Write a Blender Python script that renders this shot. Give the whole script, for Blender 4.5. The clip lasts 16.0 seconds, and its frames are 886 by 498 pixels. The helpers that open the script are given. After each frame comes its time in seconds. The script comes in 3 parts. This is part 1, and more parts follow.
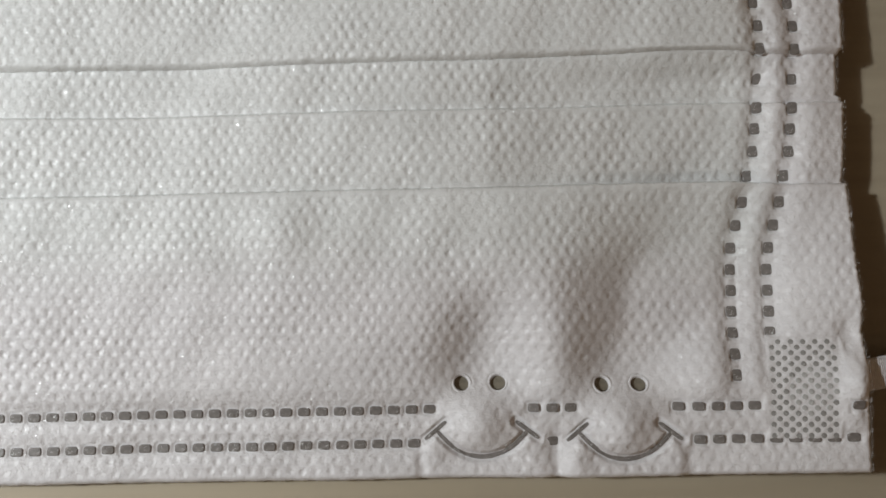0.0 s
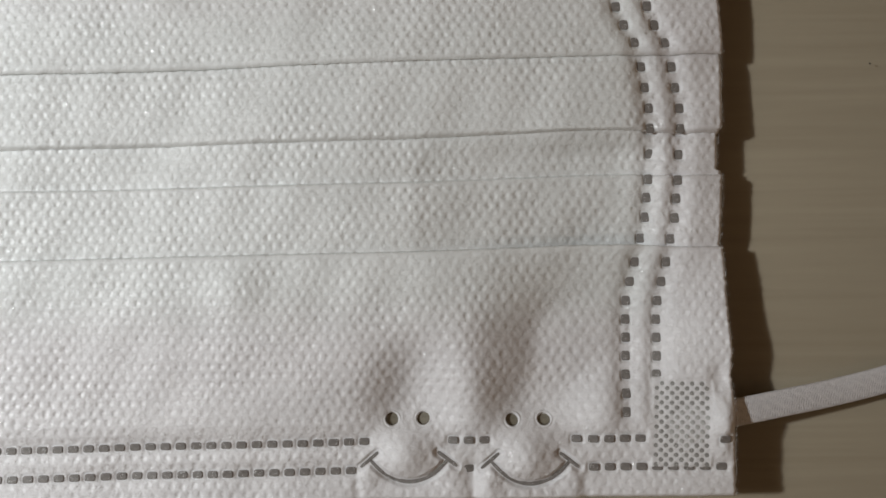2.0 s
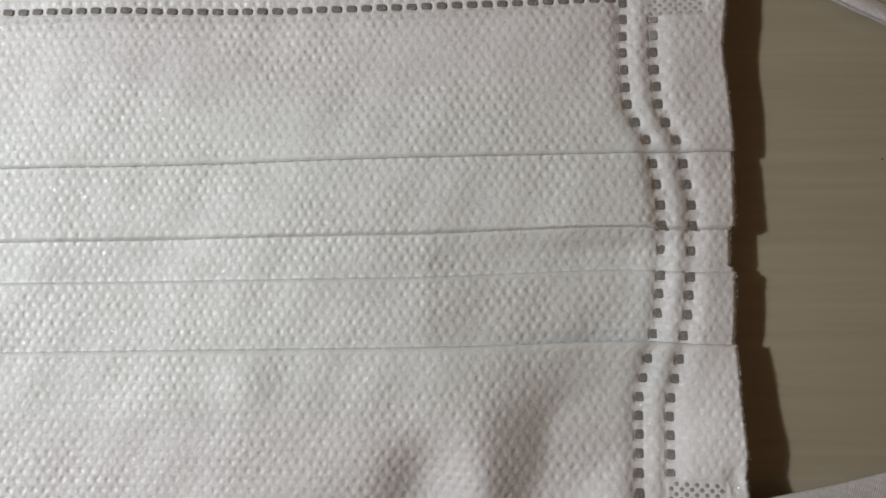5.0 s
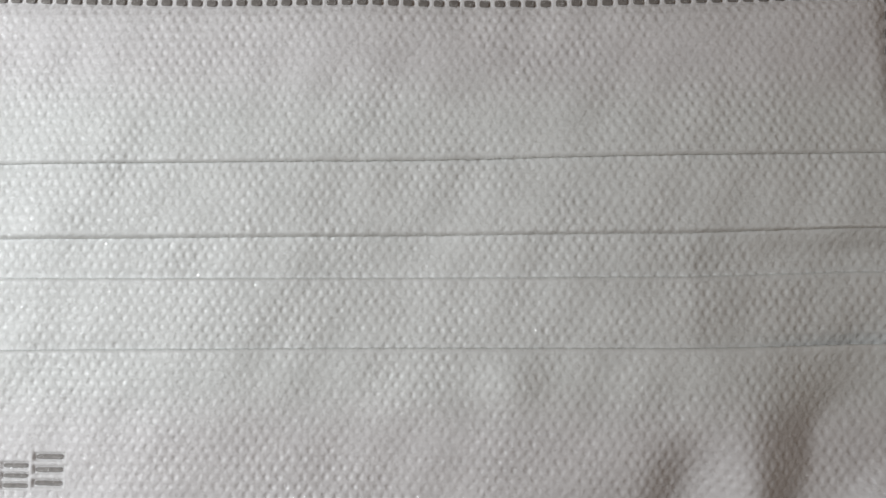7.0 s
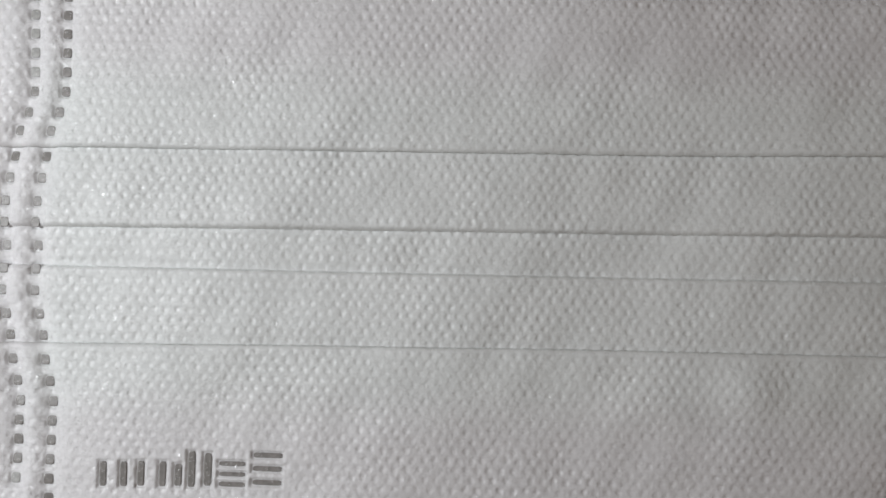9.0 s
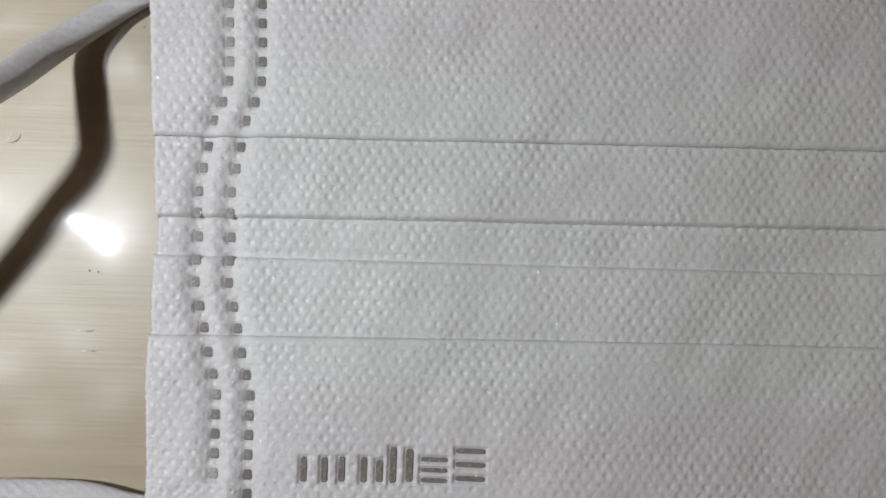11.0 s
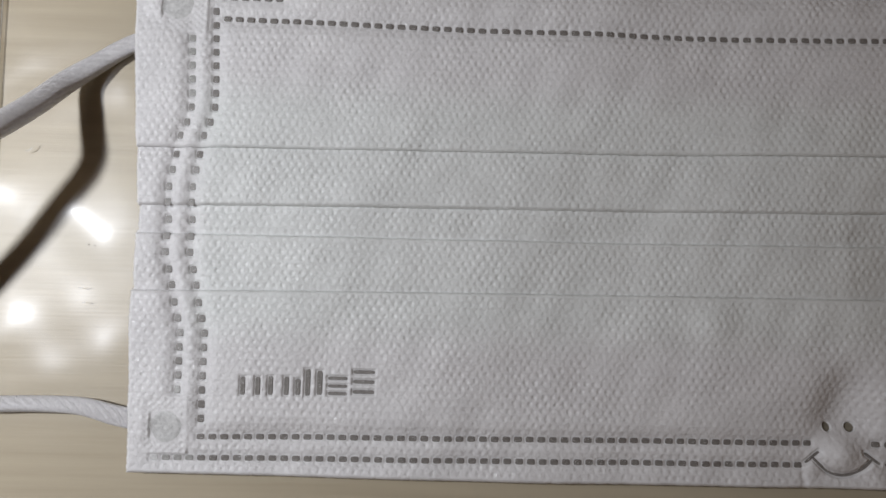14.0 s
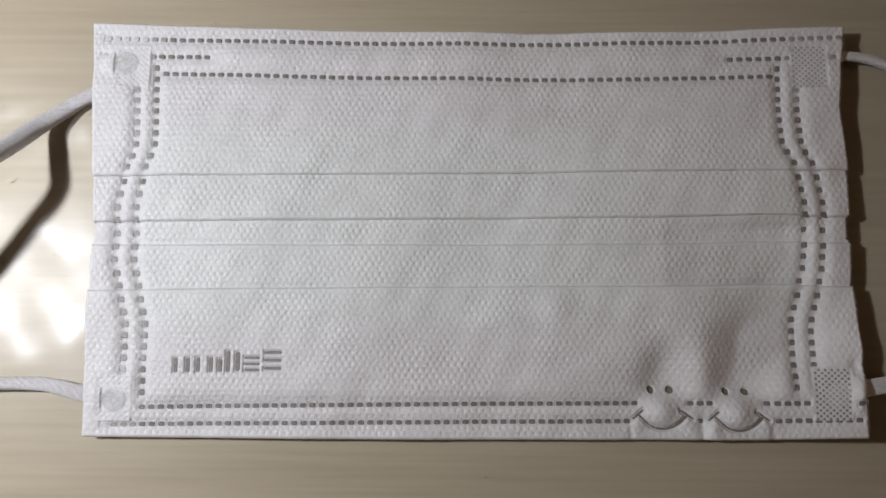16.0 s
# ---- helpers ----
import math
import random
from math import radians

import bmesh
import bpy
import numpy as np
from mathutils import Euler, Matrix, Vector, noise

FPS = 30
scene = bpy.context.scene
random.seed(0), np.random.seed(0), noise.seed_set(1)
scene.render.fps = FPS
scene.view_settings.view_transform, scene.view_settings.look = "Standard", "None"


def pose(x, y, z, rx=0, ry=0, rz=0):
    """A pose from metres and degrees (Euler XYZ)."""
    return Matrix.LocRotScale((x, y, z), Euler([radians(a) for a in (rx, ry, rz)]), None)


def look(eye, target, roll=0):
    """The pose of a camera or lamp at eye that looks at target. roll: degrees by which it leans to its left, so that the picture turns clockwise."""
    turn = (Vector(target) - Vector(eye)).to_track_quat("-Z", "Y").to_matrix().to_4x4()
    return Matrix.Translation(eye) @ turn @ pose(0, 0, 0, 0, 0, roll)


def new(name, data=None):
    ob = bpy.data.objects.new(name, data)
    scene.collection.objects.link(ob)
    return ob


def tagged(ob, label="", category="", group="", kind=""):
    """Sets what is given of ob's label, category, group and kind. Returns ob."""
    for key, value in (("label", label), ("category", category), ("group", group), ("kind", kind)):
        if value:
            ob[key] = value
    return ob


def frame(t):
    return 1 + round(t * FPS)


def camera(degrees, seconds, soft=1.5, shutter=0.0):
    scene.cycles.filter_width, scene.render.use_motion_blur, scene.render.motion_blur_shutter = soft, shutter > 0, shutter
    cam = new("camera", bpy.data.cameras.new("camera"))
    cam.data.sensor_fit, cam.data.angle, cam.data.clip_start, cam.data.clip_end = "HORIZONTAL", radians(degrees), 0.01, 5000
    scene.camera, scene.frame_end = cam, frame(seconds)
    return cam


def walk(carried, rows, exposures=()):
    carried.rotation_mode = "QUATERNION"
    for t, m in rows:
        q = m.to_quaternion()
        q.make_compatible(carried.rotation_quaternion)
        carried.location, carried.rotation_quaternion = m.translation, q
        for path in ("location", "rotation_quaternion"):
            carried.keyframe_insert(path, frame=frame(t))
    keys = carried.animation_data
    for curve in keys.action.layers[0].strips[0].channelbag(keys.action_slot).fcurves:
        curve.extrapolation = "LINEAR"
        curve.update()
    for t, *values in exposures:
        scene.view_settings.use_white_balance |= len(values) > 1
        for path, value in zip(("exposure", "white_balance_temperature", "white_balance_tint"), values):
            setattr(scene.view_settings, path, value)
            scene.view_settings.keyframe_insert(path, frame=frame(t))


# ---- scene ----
# ---- camera ----
cam = camera(66.0, 16.0, soft=1.6)
MM = 0.001
PATH = [
    (0.0, 38.02, -26.86, 82.96, 4.71, -0.13, -0.57),
    (0.5, 37.07, -27.47, 81.95, 4.71, -0.33, -0.49),
    (1.0, 38.01, -27.16, 81.53, 4.51, -0.26, -0.54),
    (1.5, 40.33, -25.53, 85.18, 4.13, -0.15, -0.59),
    (2.0, 47.34, -17.96, 96.35, 3.09, -0.07, -0.81),
    (2.5, 51.02, -11.26, 99.86, 3.52, -0.09, -0.80),
    (3.0, 52.10, -9.36, 100.46, 4.91, 0.12, -0.58),
    (5.3, 44.43, -9.13, 97.04, 5.65, 0.72, -0.34),
    (5.5, 40.71, -7.58, 97.08, 4.88, 0.65, -0.44),
    (6.0, 32.45, -6.12, 95.37, 3.92, 0.20, -0.48),
    (6.5, 17.65, -5.85, 95.21, 3.68, -1.22, -0.24),
    (7.0, 11.83, -8.07, 96.37, 4.88, 0.99, 0.32),
    (7.5, 3.95, -8.54, 96.13, 4.64, 0.90, 0.69),
    (8.0, -2.03, -9.50, 96.24, 5.05, 0.95, 1.02),
    (8.5, -10.09, -7.84, 95.58, 4.28, 0.67, 1.39),
    (9.0, -19.96, -5.49, 93.15, 2.90, 0.26, 1.58),
    (9.5, -29.17, -5.78, 93.40, 2.77, -0.27, 1.80),
    (10.0, -34.06, -5.78, 93.59, 2.47, -0.56, 1.89),
    (10.2, -37.04, -6.25, 93.27, 2.57, -0.66, 1.86),
    (12.3, -54.78, -8.34, 91.59, 3.86, 0.08, 2.06),
    (12.5, -54.95, -8.57, 92.10, 3.83, 0.05, 2.14),
    (13.0, -52.64, -9.47, 95.80, 4.90, -0.32, 2.04),
    (13.5, -41.96, -13.83, 113.12, 4.91, -0.70, 1.79),
    (14.0, -30.59, -17.46, 125.75, 5.28, -0.85, 1.55),
    (14.5, -17.67, -19.32, 135.27, 6.11, -0.04, 1.30),
    (15.0, -10.40, -21.15, 144.51, 6.93, 0.14, 0.77),
    (15.5, -7.47, -24.69, 150.55, 7.50, 0.07, 0.48),
    (16.0, -5.46, -26.61, 154.84, 8.04, -0.08, 0.36),
]
EXPOSURES = [(0.0, 0.42, 6500, 10), (3.0, 0.46, 6500, 10), (5.5, 0.42, 6500, 10.5), (7.0, 0.10, 6490, 11), (9.0, -0.24, 6490, 12), (10.0, -0.41, 6480, 12.5),
             (12.5, -0.52, 6460, 13), (14.5, -0.34, 6440, 14), (16.0, -0.12, 6430, 14.5)]
walk(cam, [(t, pose(x * MM, y * MM, z * MM, a, b, c)) for t, x, y, z, a, b, c in PATH], EXPOSURES)

# ---- light ----
world = bpy.data.worlds.new("dim_room")
scene.world = world
world.use_nodes = True
back = world.node_tree.nodes["Background"]
back.inputs["Color"].default_value = (1.0, 0.65, 0.38, 1)
back.inputs["Strength"].default_value = 0.088
lamp = new("desk_lamp_light", bpy.data.lights.new("desk_lamp_light", "AREA"))
lamp.data.shape = "DISK"
lamp.data.size = 0.022
lamp.data.energy = 0.87
lamp.data.color = (0.935, 0.985, 1.0)
lamp.matrix_world = look((-0.215, 0.015, 0.225), (-0.213, 0.0, 0.0))


# ---- materials ----
def material(name, base, rough=0.5, metal=0.0):
    m = bpy.data.materials.new(name)
    m.use_nodes = True
    t = m.node_tree
    p = t.nodes["Principled BSDF"]
    p.inputs["Base Color"].default_value = (*base, 1)
    p.inputs["Roughness"].default_value = rough
    p.inputs["Metallic"].default_value = metal
    return m, t, p


def node(t, kind, **values):
    n = t.nodes.new(kind)
    for key, value in values.items():
        n.inputs[key].default_value = value
    return n


def coords(t, scale=(1, 1, 1), turn=0.0):
    tc = t.nodes.new("ShaderNodeTexCoord")
    mp = t.nodes.new("ShaderNodeMapping")
    mp.inputs["Scale"].default_value = scale
    mp.inputs["Rotation"].default_value = (0, 0, turn)
    t.links.new(tc.outputs["Object"], mp.inputs["Vector"])
    return mp.outputs["Vector"]


def noise_tex(t, vector, scale, detail=4.0, rough=0.55, distort=0.0):
    n = node(t, "ShaderNodeTexNoise", Scale=scale, Detail=detail, Roughness=rough, Distortion=distort)
    t.links.new(vector, n.inputs["Vector"])
    return n.outputs["Fac"]


def ramp(t, fac, a, b, lo=0.0, hi=1.0):
    r = t.nodes.new("ShaderNodeValToRGB")
    r.color_ramp.elements[0].position, r.color_ramp.elements[1].position = lo, hi
    r.color_ramp.elements[0].color, r.color_ramp.elements[1].color = (*a, 1), (*b, 1)
    t.links.new(fac, r.inputs["Fac"])
    return r.outputs["Color"]


def ridge(t, fac):
    """Thin bright lines where a noise passes its middle value."""
    r = t.nodes.new("ShaderNodeValToRGB")
    e = r.color_ramp.elements
    e[0].position, e[1].position = 0.465, 0.535
    mid = r.color_ramp.elements.new(0.5)
    e[0].color, mid.color = (0, 0, 0, 1), (1, 1, 1, 1)
    r.color_ramp.elements[2].color = (0, 0, 0, 1)
    t.links.new(fac, r.inputs["Fac"])
    return r.outputs["Color"]


def math_node(t, op, a, b):
    n = t.nodes.new("ShaderNodeMath")
    n.operation = op
    for i, v in enumerate((a, b)):
        if isinstance(v, (int, float)):
            n.inputs[i].default_value = v
        else:
            t.links.new(v, n.inputs[i])
    return n.outputs[0]


def bump(t, p, height, strength, distance):
    b = node(t, "ShaderNodeBump", Strength=strength, Distance=distance)
    t.links.new(height, b.inputs["Height"])
    t.links.new(b.outputs["Normal"], p.inputs["Normal"])


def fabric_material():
    """White spunbond: matted fibres, glossy bond points; doubled cloth is denser and cooler than single cloth, and
    shade showing through single cloth is put into its colour.
    """
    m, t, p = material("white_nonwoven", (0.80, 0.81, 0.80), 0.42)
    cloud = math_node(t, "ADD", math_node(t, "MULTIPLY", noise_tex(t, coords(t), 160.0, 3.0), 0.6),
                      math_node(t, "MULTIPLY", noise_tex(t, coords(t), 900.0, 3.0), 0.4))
    # Single cloth is toned down for the shaded hollow that shows through it.
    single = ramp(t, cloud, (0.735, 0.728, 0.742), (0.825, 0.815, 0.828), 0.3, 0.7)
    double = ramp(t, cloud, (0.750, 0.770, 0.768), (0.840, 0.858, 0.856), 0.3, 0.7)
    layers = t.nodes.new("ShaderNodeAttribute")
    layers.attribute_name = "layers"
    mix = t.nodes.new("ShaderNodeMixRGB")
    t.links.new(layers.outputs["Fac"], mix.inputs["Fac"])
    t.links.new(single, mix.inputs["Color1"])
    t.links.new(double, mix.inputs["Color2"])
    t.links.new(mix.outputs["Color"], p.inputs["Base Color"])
    fibres = None
    for scale, turn, stretch in ((520.0, 0.9, 2.2), (700.0, -0.7, 2.0), (900.0, 0.2, 1.6), (640.0, 2.2, 2.4)):
        line = ridge(t, noise_tex(t, coords(t, (1.0, stretch, 1.0), turn), scale, 2.0, 0.5, 0.8))
        fibres = line if fibres is None else math_node(t, "MAXIMUM", fibres, line)
    lump = noise_tex(t, coords(t), 1100.0, 3.0, 0.6)
    h = math_node(t, "ADD", math_node(t, "MULTIPLY", fibres, 0.55), math_node(t, "MULTIPLY", lump, 0.75))
    bump(t, p, h, 0.40, 0.00014)
    glint = math_node(t, "MULTIPLY", fibres, ramp(t, noise_tex(t, coords(t), 2200.0, 1.0), (0, 0, 0), (1, 1, 1), 0.44, 0.52))
    t.links.new(ramp(t, glint, (0.55, 0.55, 0.55), (0.12, 0.12, 0.12), 0.25, 0.7), p.inputs["Roughness"])
    bond = t.nodes.new("ShaderNodeAttribute")
    bond.attribute_name = "bond"
    t.links.new(bond.outputs["Fac"], p.inputs["Coat Weight"])
    p.inputs["Coat Roughness"].default_value = 0.54
    p.inputs["Coat IOR"].default_value = 1.8
    p.inputs["Specular IOR Level"].default_value = 0.35
    p.inputs["Subsurface Weight"].default_value = 0.15
    p.inputs["Subsurface Radius"].default_value = (0.0008, 0.0008, 0.0008)
    p.inputs["Subsurface Scale"].default_value = 1.0
    return m


def weld_material(name, base, rough):
    """Nonwoven melted to a thin glassy film by the welding stamp."""
    m, t, p = material(name, base, rough)
    n = noise_tex(t, coords(t), 1500.0, 3.0)
    lo, hi = tuple(0.8 * c for c in base), tuple(min(1.0, 1.2 * c) for c in base)
    t.links.new(ramp(t, n, lo, hi, 0.3, 0.7), p.inputs["Base Color"])
    bump(t, p, n, 0.5, 0.0001)
    return m


def elastic_material():
    """White knitted elastic: tiny courses across the cord and shiny filaments."""
    m, t, p = material("white_elastic_knit", (0.78, 0.78, 0.77), 0.42)
    tc = t.nodes.new("ShaderNodeTexCoord")
    knit = None
    for sx, sy in ((28.0, 2.0), (25.0, -4.0)):
        w = node(t, "ShaderNodeTexWave", Scale=1.0, Distortion=0.6, Detail=1.0)
        mp = t.nodes.new("ShaderNodeMapping")
        mp.inputs["Scale"].default_value = (sx, sy, 1.0)
        t.links.new(tc.outputs["UV"], mp.inputs["Vector"])
        w.wave_type, w.bands_direction = "BANDS", "DIAGONAL"
        t.links.new(mp.outputs["Vector"], w.inputs["Vector"])
        knit = w.outputs["Fac"] if knit is None else math_node(t, "MULTIPLY", knit, w.outputs["Fac"])
    n = noise_tex(t, coords(t), 1800.0, 3.0)
    h = math_node(t, "ADD", knit, math_node(t, "MULTIPLY", n, 0.5))
    bump(t, p, h, 1.0, 0.00016)
    t.links.new(ramp(t, n, (0.76, 0.745, 0.765), (0.89, 0.875, 0.89), 0.3, 0.7), p.inputs["Base Color"])
    return m


def desk_material():
    """Pale wood-grain laminate with long streaks along x and a satin coat."""
    m, t, p = material("pale_wood_laminate", (0.55, 0.48, 0.37), 0.42)
    streak = noise_tex(t, coords(t, (1.6, 60.0, 1.0)), 11.0, 7.0, 0.66, 0.2)
    broad = noise_tex(t, coords(t, (1.0, 9.0, 1.0)), 8.0, 3.0, 0.5, 0.2)
    s = math_node(t, "ADD", math_node(t, "MULTIPLY", streak, 0.55), math_node(t, "MULTIPLY", broad, 0.45))
    t.links.new(ramp(t, s, (0.385, 0.323, 0.236), (0.515, 0.445, 0.340), 0.30, 0.70), p.inputs["Base Color"])
    fine = noise_tex(t, coords(t, (1.0, 40.0, 1.0)), 60.0, 4.0)
    bump(t, p, fine, 0.12, 0.0002)
    return m


def film_material(name, milk, tint=(0.97, 0.97, 0.95)):
    """Clear packing film: seen through, with a mirror gloss. milk: how cloudy it is."""
    m = bpy.data.materials.new(name)
    m.use_nodes = True
    t = m.node_tree
    t.nodes.clear()
    out = t.nodes.new("ShaderNodeOutputMaterial")
    mix = t.nodes.new("ShaderNodeMixShader")
    fres = node(t, "ShaderNodeFresnel", IOR=1.5)
    clear = node(t, "ShaderNodeBsdfTransparent", Color=(*tint, 1))
    gloss = node(t, "ShaderNodeBsdfGlossy", Color=(0.42, 0.42, 0.44, 1), Roughness=0.30)
    mirror = node(t, "ShaderNodeBsdfGlossy", Color=(0.37, 0.37, 0.37, 1), Roughness=0.10)
    both = t.nodes.new("ShaderNodeAddShader")
    n = noise_tex(t, coords(t, (1.0, 0.5, 1.0), 0.5), 45.0, 3.0, 0.5)
    b = node(t, "ShaderNodeBump", Strength=0.2, Distance=0.0008)
    t.links.new(n, b.inputs["Height"])
    t.links.new(b.outputs["Normal"], gloss.inputs["Normal"])
    t.links.new(fres.outputs[0], mix.inputs[0])
    haze = node(t, "ShaderNodeBsdfDiffuse", Color=(0.8, 0.8, 0.76, 1))
    body_mix = t.nodes.new("ShaderNodeMixShader")
    body_mix.inputs[0].default_value = milk
    t.links.new(clear.outputs[0], body_mix.inputs[1])
    t.links.new(haze.outputs[0], body_mix.inputs[2])
    t.links.new(body_mix.outputs[0], mix.inputs[1])
    t.links.new(b.outputs["Normal"], mirror.inputs["Normal"])
    t.links.new(gloss.outputs[0], both.inputs[0])
    t.links.new(mirror.outputs[0], both.inputs[1])
    t.links.new(both.outputs[0], mix.inputs[2])
    t.links.new(mix.outputs[0], out.inputs["Surface"])
    return m


FABRIC = fabric_material()
WELD = weld_material("grey_weld_film", (0.215, 0.20, 0.19), 0.45)
WELD_DOT = weld_material("soft_grey_weld_film", (0.30, 0.295, 0.285), 0.45)
WELD_SOFT = weld_material("faded_weld_film", (0.36, 0.355, 0.345), 0.45)
WELD_MID = weld_material("mid_weld_film", (0.46, 0.46, 0.45), 0.45)
WELD_PALE = weld_material("pale_weld_film", (0.60, 0.60, 0.60), 0.45)
# Floor of the eye holes, painted like the desk in shade below them.
HOLE_SHADE = weld_material("hole_shade_tan", (0.20, 0.18, 0.14), 0.45)
FILAMENT = material("glossy_fibre", (0.80, 0.81, 0.80), 0.24)[0]
FILAMENT.node_tree.nodes["Principled BSDF"].inputs["Specular IOR Level"].default_value = 1.0
ELASTIC = elastic_material()
DESK = desk_material()
FILM = film_material("clear_film", 0.02)
# Doubled film edge; the brown tint puts the ridge's shadow into its colour.
SEAM = film_material("shaded_folded_film", 0.05, (0.68, 0.65, 0.60))
RIDGE = film_material("sealed_film_line", 0.30)
SPECK = material("dark_dust", (0.04, 0.035, 0.03), 0.8)[0]
LINING = material("white_inner_lining", (0.75, 0.75, 0.74), 0.6)[0]


# ---- mesh helpers ----
def finish(me, mat, smooth=True):
    me.materials.append(mat)
    if smooth:
        me.polygons.foreach_set("use_smooth", [True] * len(me.polygons))
    me.update()
    return me


def mesh_from(name, verts, faces, mat, smooth=True):
    me = bpy.data.meshes.new(name)
    me.from_pydata(verts, [], faces)
    return finish(me, mat, smooth)


def grid_faces(rows, cols):
    i = np.arange(rows * cols).reshape(rows, cols)
    return np.stack([i[:-1, :-1], i[:-1, 1:], i[1:, 1:], i[1:, :-1]], -1).reshape(-1, 4)


def mesh_part(name, me, parent, label=""):
    ob = new(name, me)
    ob.parent = parent
    return tagged(ob, label=label)


def smoothstep(a, b, x):
    s = np.clip((x - a) / (b - a), 0, 1)
    return s * s * (3 - 2 * s)


# ---- desk ----
def desk():
    bm = bmesh.new()
    bmesh.ops.create_cube(bm, size=1.0, matrix=Matrix.Diagonal((1.4, 0.9, 0.03, 1)))
    bmesh.ops.bevel(bm, geom=bm.edges[:], offset=0.003, segments=2, affect="EDGES")
    me = bpy.data.meshes.new("desk_top")
    bm.to_mesh(me)
    bm.free()
    ob = new("desk_top", finish(me, DESK, False))
    ob.location = (0, 0, -0.015)
    return tagged(ob, "pale cream wood-grain laminate desk top", "desk", kind="structure")


desk()

# ---- mask: plan in millimetres, x right, y up ----
def fold(y0, y1, y2):
    """A fold line that runs through the heights y0, y1, y2 at x = -80, 0, 80."""
    def line(x):
        q = np.asarray(x, float) / 80.0
        return y1 + 0.5 * (y2 - y0) * q + (0.5 * (y0 + y2) - y1) * q * q
    return line


TOP = fold(47.8, 46.2, 47.2)
FOLD_1 = fold(11.1, 12.0, 13.1)
FOLD_2 = fold(0.40, 1.45, 2.2)
FOLD_3 = fold(-4.4, -4.0, -3.3)
FOLD_4 = fold(-14.8, -13.6, -13.2)
BOTTOM = fold(-46.7, -46.8, -46.2)

# Side edges: x at heights y, band by band.
EDGE_Y = [-48.0, -40.0, -31.0, -27.0, -20.0, -13.6, -13.5, -3.5, -3.4, 1.9, 2.0, 12.9, 13.0, 27.0, 37.0, 48.0]
RIGHT_X = [86.3, 86.4, 86.0, 86.1, 85.4, 85.1, 84.9, 85.7, 85.1, 85.3, 85.7, 86.2, 86.3, 85.0, 86.2, 87.7]
LEFT_X = [-83.2, -83.5, -83.8, -84.0, -84.5, -84.5, -84.3, -84.7, -84.4, -84.5, -84.7, -85.4, -85.5, -86.5, -87.2, -88.1]


def right_edge(y):
    return np.interp(y, EDGE_Y, RIGHT_X)


def left_edge(y):
    return np.interp(y, EDGE_Y, LEFT_X)


# Weld rows: columns of dots at both sides, rows at top and bottom.
COL_LEFT_Y = np.r_[np.linspace(37.1, 18.7, 8), 15.9, 13.4, 10.0, 7.1, 4.0, 1.15, -1.9, -5.0, -7.9, -11.0, -13.8, -16.9, -19.7, -22.3, np.linspace(-24.8, -37.1, 6)]
COL_RIGHT_Y = np.r_[np.linspace(37.2, 20.0, 8), 17.4, 14.9, 11.6, 8.7, 5.8, 2.9, -0.5, -4.1, -6.6, -9.3, -12.2, -15.3, -18.0, -20.6, np.linspace(-23.1, -35.1, 6)]


def col_left_inner(y):
    return np.interp(y, [-37, -24, -22, -19.4, -13.9, -8, 4, 10, 13.1, 15.9, 18.7, 22, 37], [-70.7, -71.0, -71.0, -71.7, -73.2, -74.7, -74.8, -73.8, -73.3, -72.1, -71.4, -71.4, -72.4])


def col_left_outer(y):
    return col_left_inner(y) - 4.35


def col_right_inner(y):
    return np.interp(y, [-35, -30, -23, -20, -15.3, -9.3, 0, 5.8, 11.9, 14.9, 17.4, 20, 27, 37], [71.5, 71.3, 71.3, 71.6, 73.0, 74.6, 75.7, 75.8, 74.9, 74.1, 72.7, 71.7, 71.2, 71.6])


def col_right_outer(y):
    return col_right_inner(y) + 4.25


ROW_1 = fold(44.1, 43.2, 44.4)
ROW_2 = fold(40.0, 39.0, 39.8)
ROW_3 = fold(36.0, 34.6, 35.5)
ROW_4 = fold(-40.4, -39.2, -38.5)
ROW_5 = fold(-44.0, -43.0, -42.2)
WIDE, TALL = (1.36, 0.98), (1.02, 1.20)
DOTS = []  # x, y, size
for x in np.arange(-84.0, 86.6, 2.15):
    DOTS.append((x, float(ROW_1(x)), WIDE))
for x in [*np.arange(-73.5, -60.0, 2.13), *np.arange(60.8, 74.5, 2.19), 84.4, -84.6]:
    DOTS.append((x, float(ROW_2(x)), WIDE))
for x in np.arange(-70.2, 70.3, 2.15):
    DOTS.append((x, float(ROW_3(x)), WIDE))
for x in [*np.arange(36.5, -72.5, -2.06), 48.5, 50.6, 52.7, *np.arange(64.9, 74.0, 2.15), 84.7]:
    DOTS.append((x, float(ROW_4(x)), WIDE))
for x in [*np.arange(34.7, -80.5, -2.06), 50.6, *np.arange(67.2, 85.0, 2.15)]:
    DOTS.append((x, float(ROW_5(x)), WIDE))
for y in COL_LEFT_Y:
    DOTS.append((float(col_left_inner(y)), y, TALL))
    if -35 < y < 35:
        DOTS.append((float(col_left_outer(y)), y, TALL))
for y in COL_RIGHT_Y:
    DOTS.append((float(col_right_inner(y)), y, TALL))
    DOTS.append((float(col_right_outer(y)), y, TALL))

SMILES = [(42.4, -35.9), (58.6, -36.1)]  # midway between the eyes
EYE_APART, EYE_R = 4.2, 0.92


def mouth(cx, cy):
    """The stroke of a mouth: centre line and half width."""
    s = np.linspace(-1, 1, 33)
    x = cx + 0.15 + 5.25 * s
    y = cy - 8.35 + 3.05 * np.abs(s) ** 2.0
    return x, y, 0.21 + 0.05 * np.cos(s * 1.5)


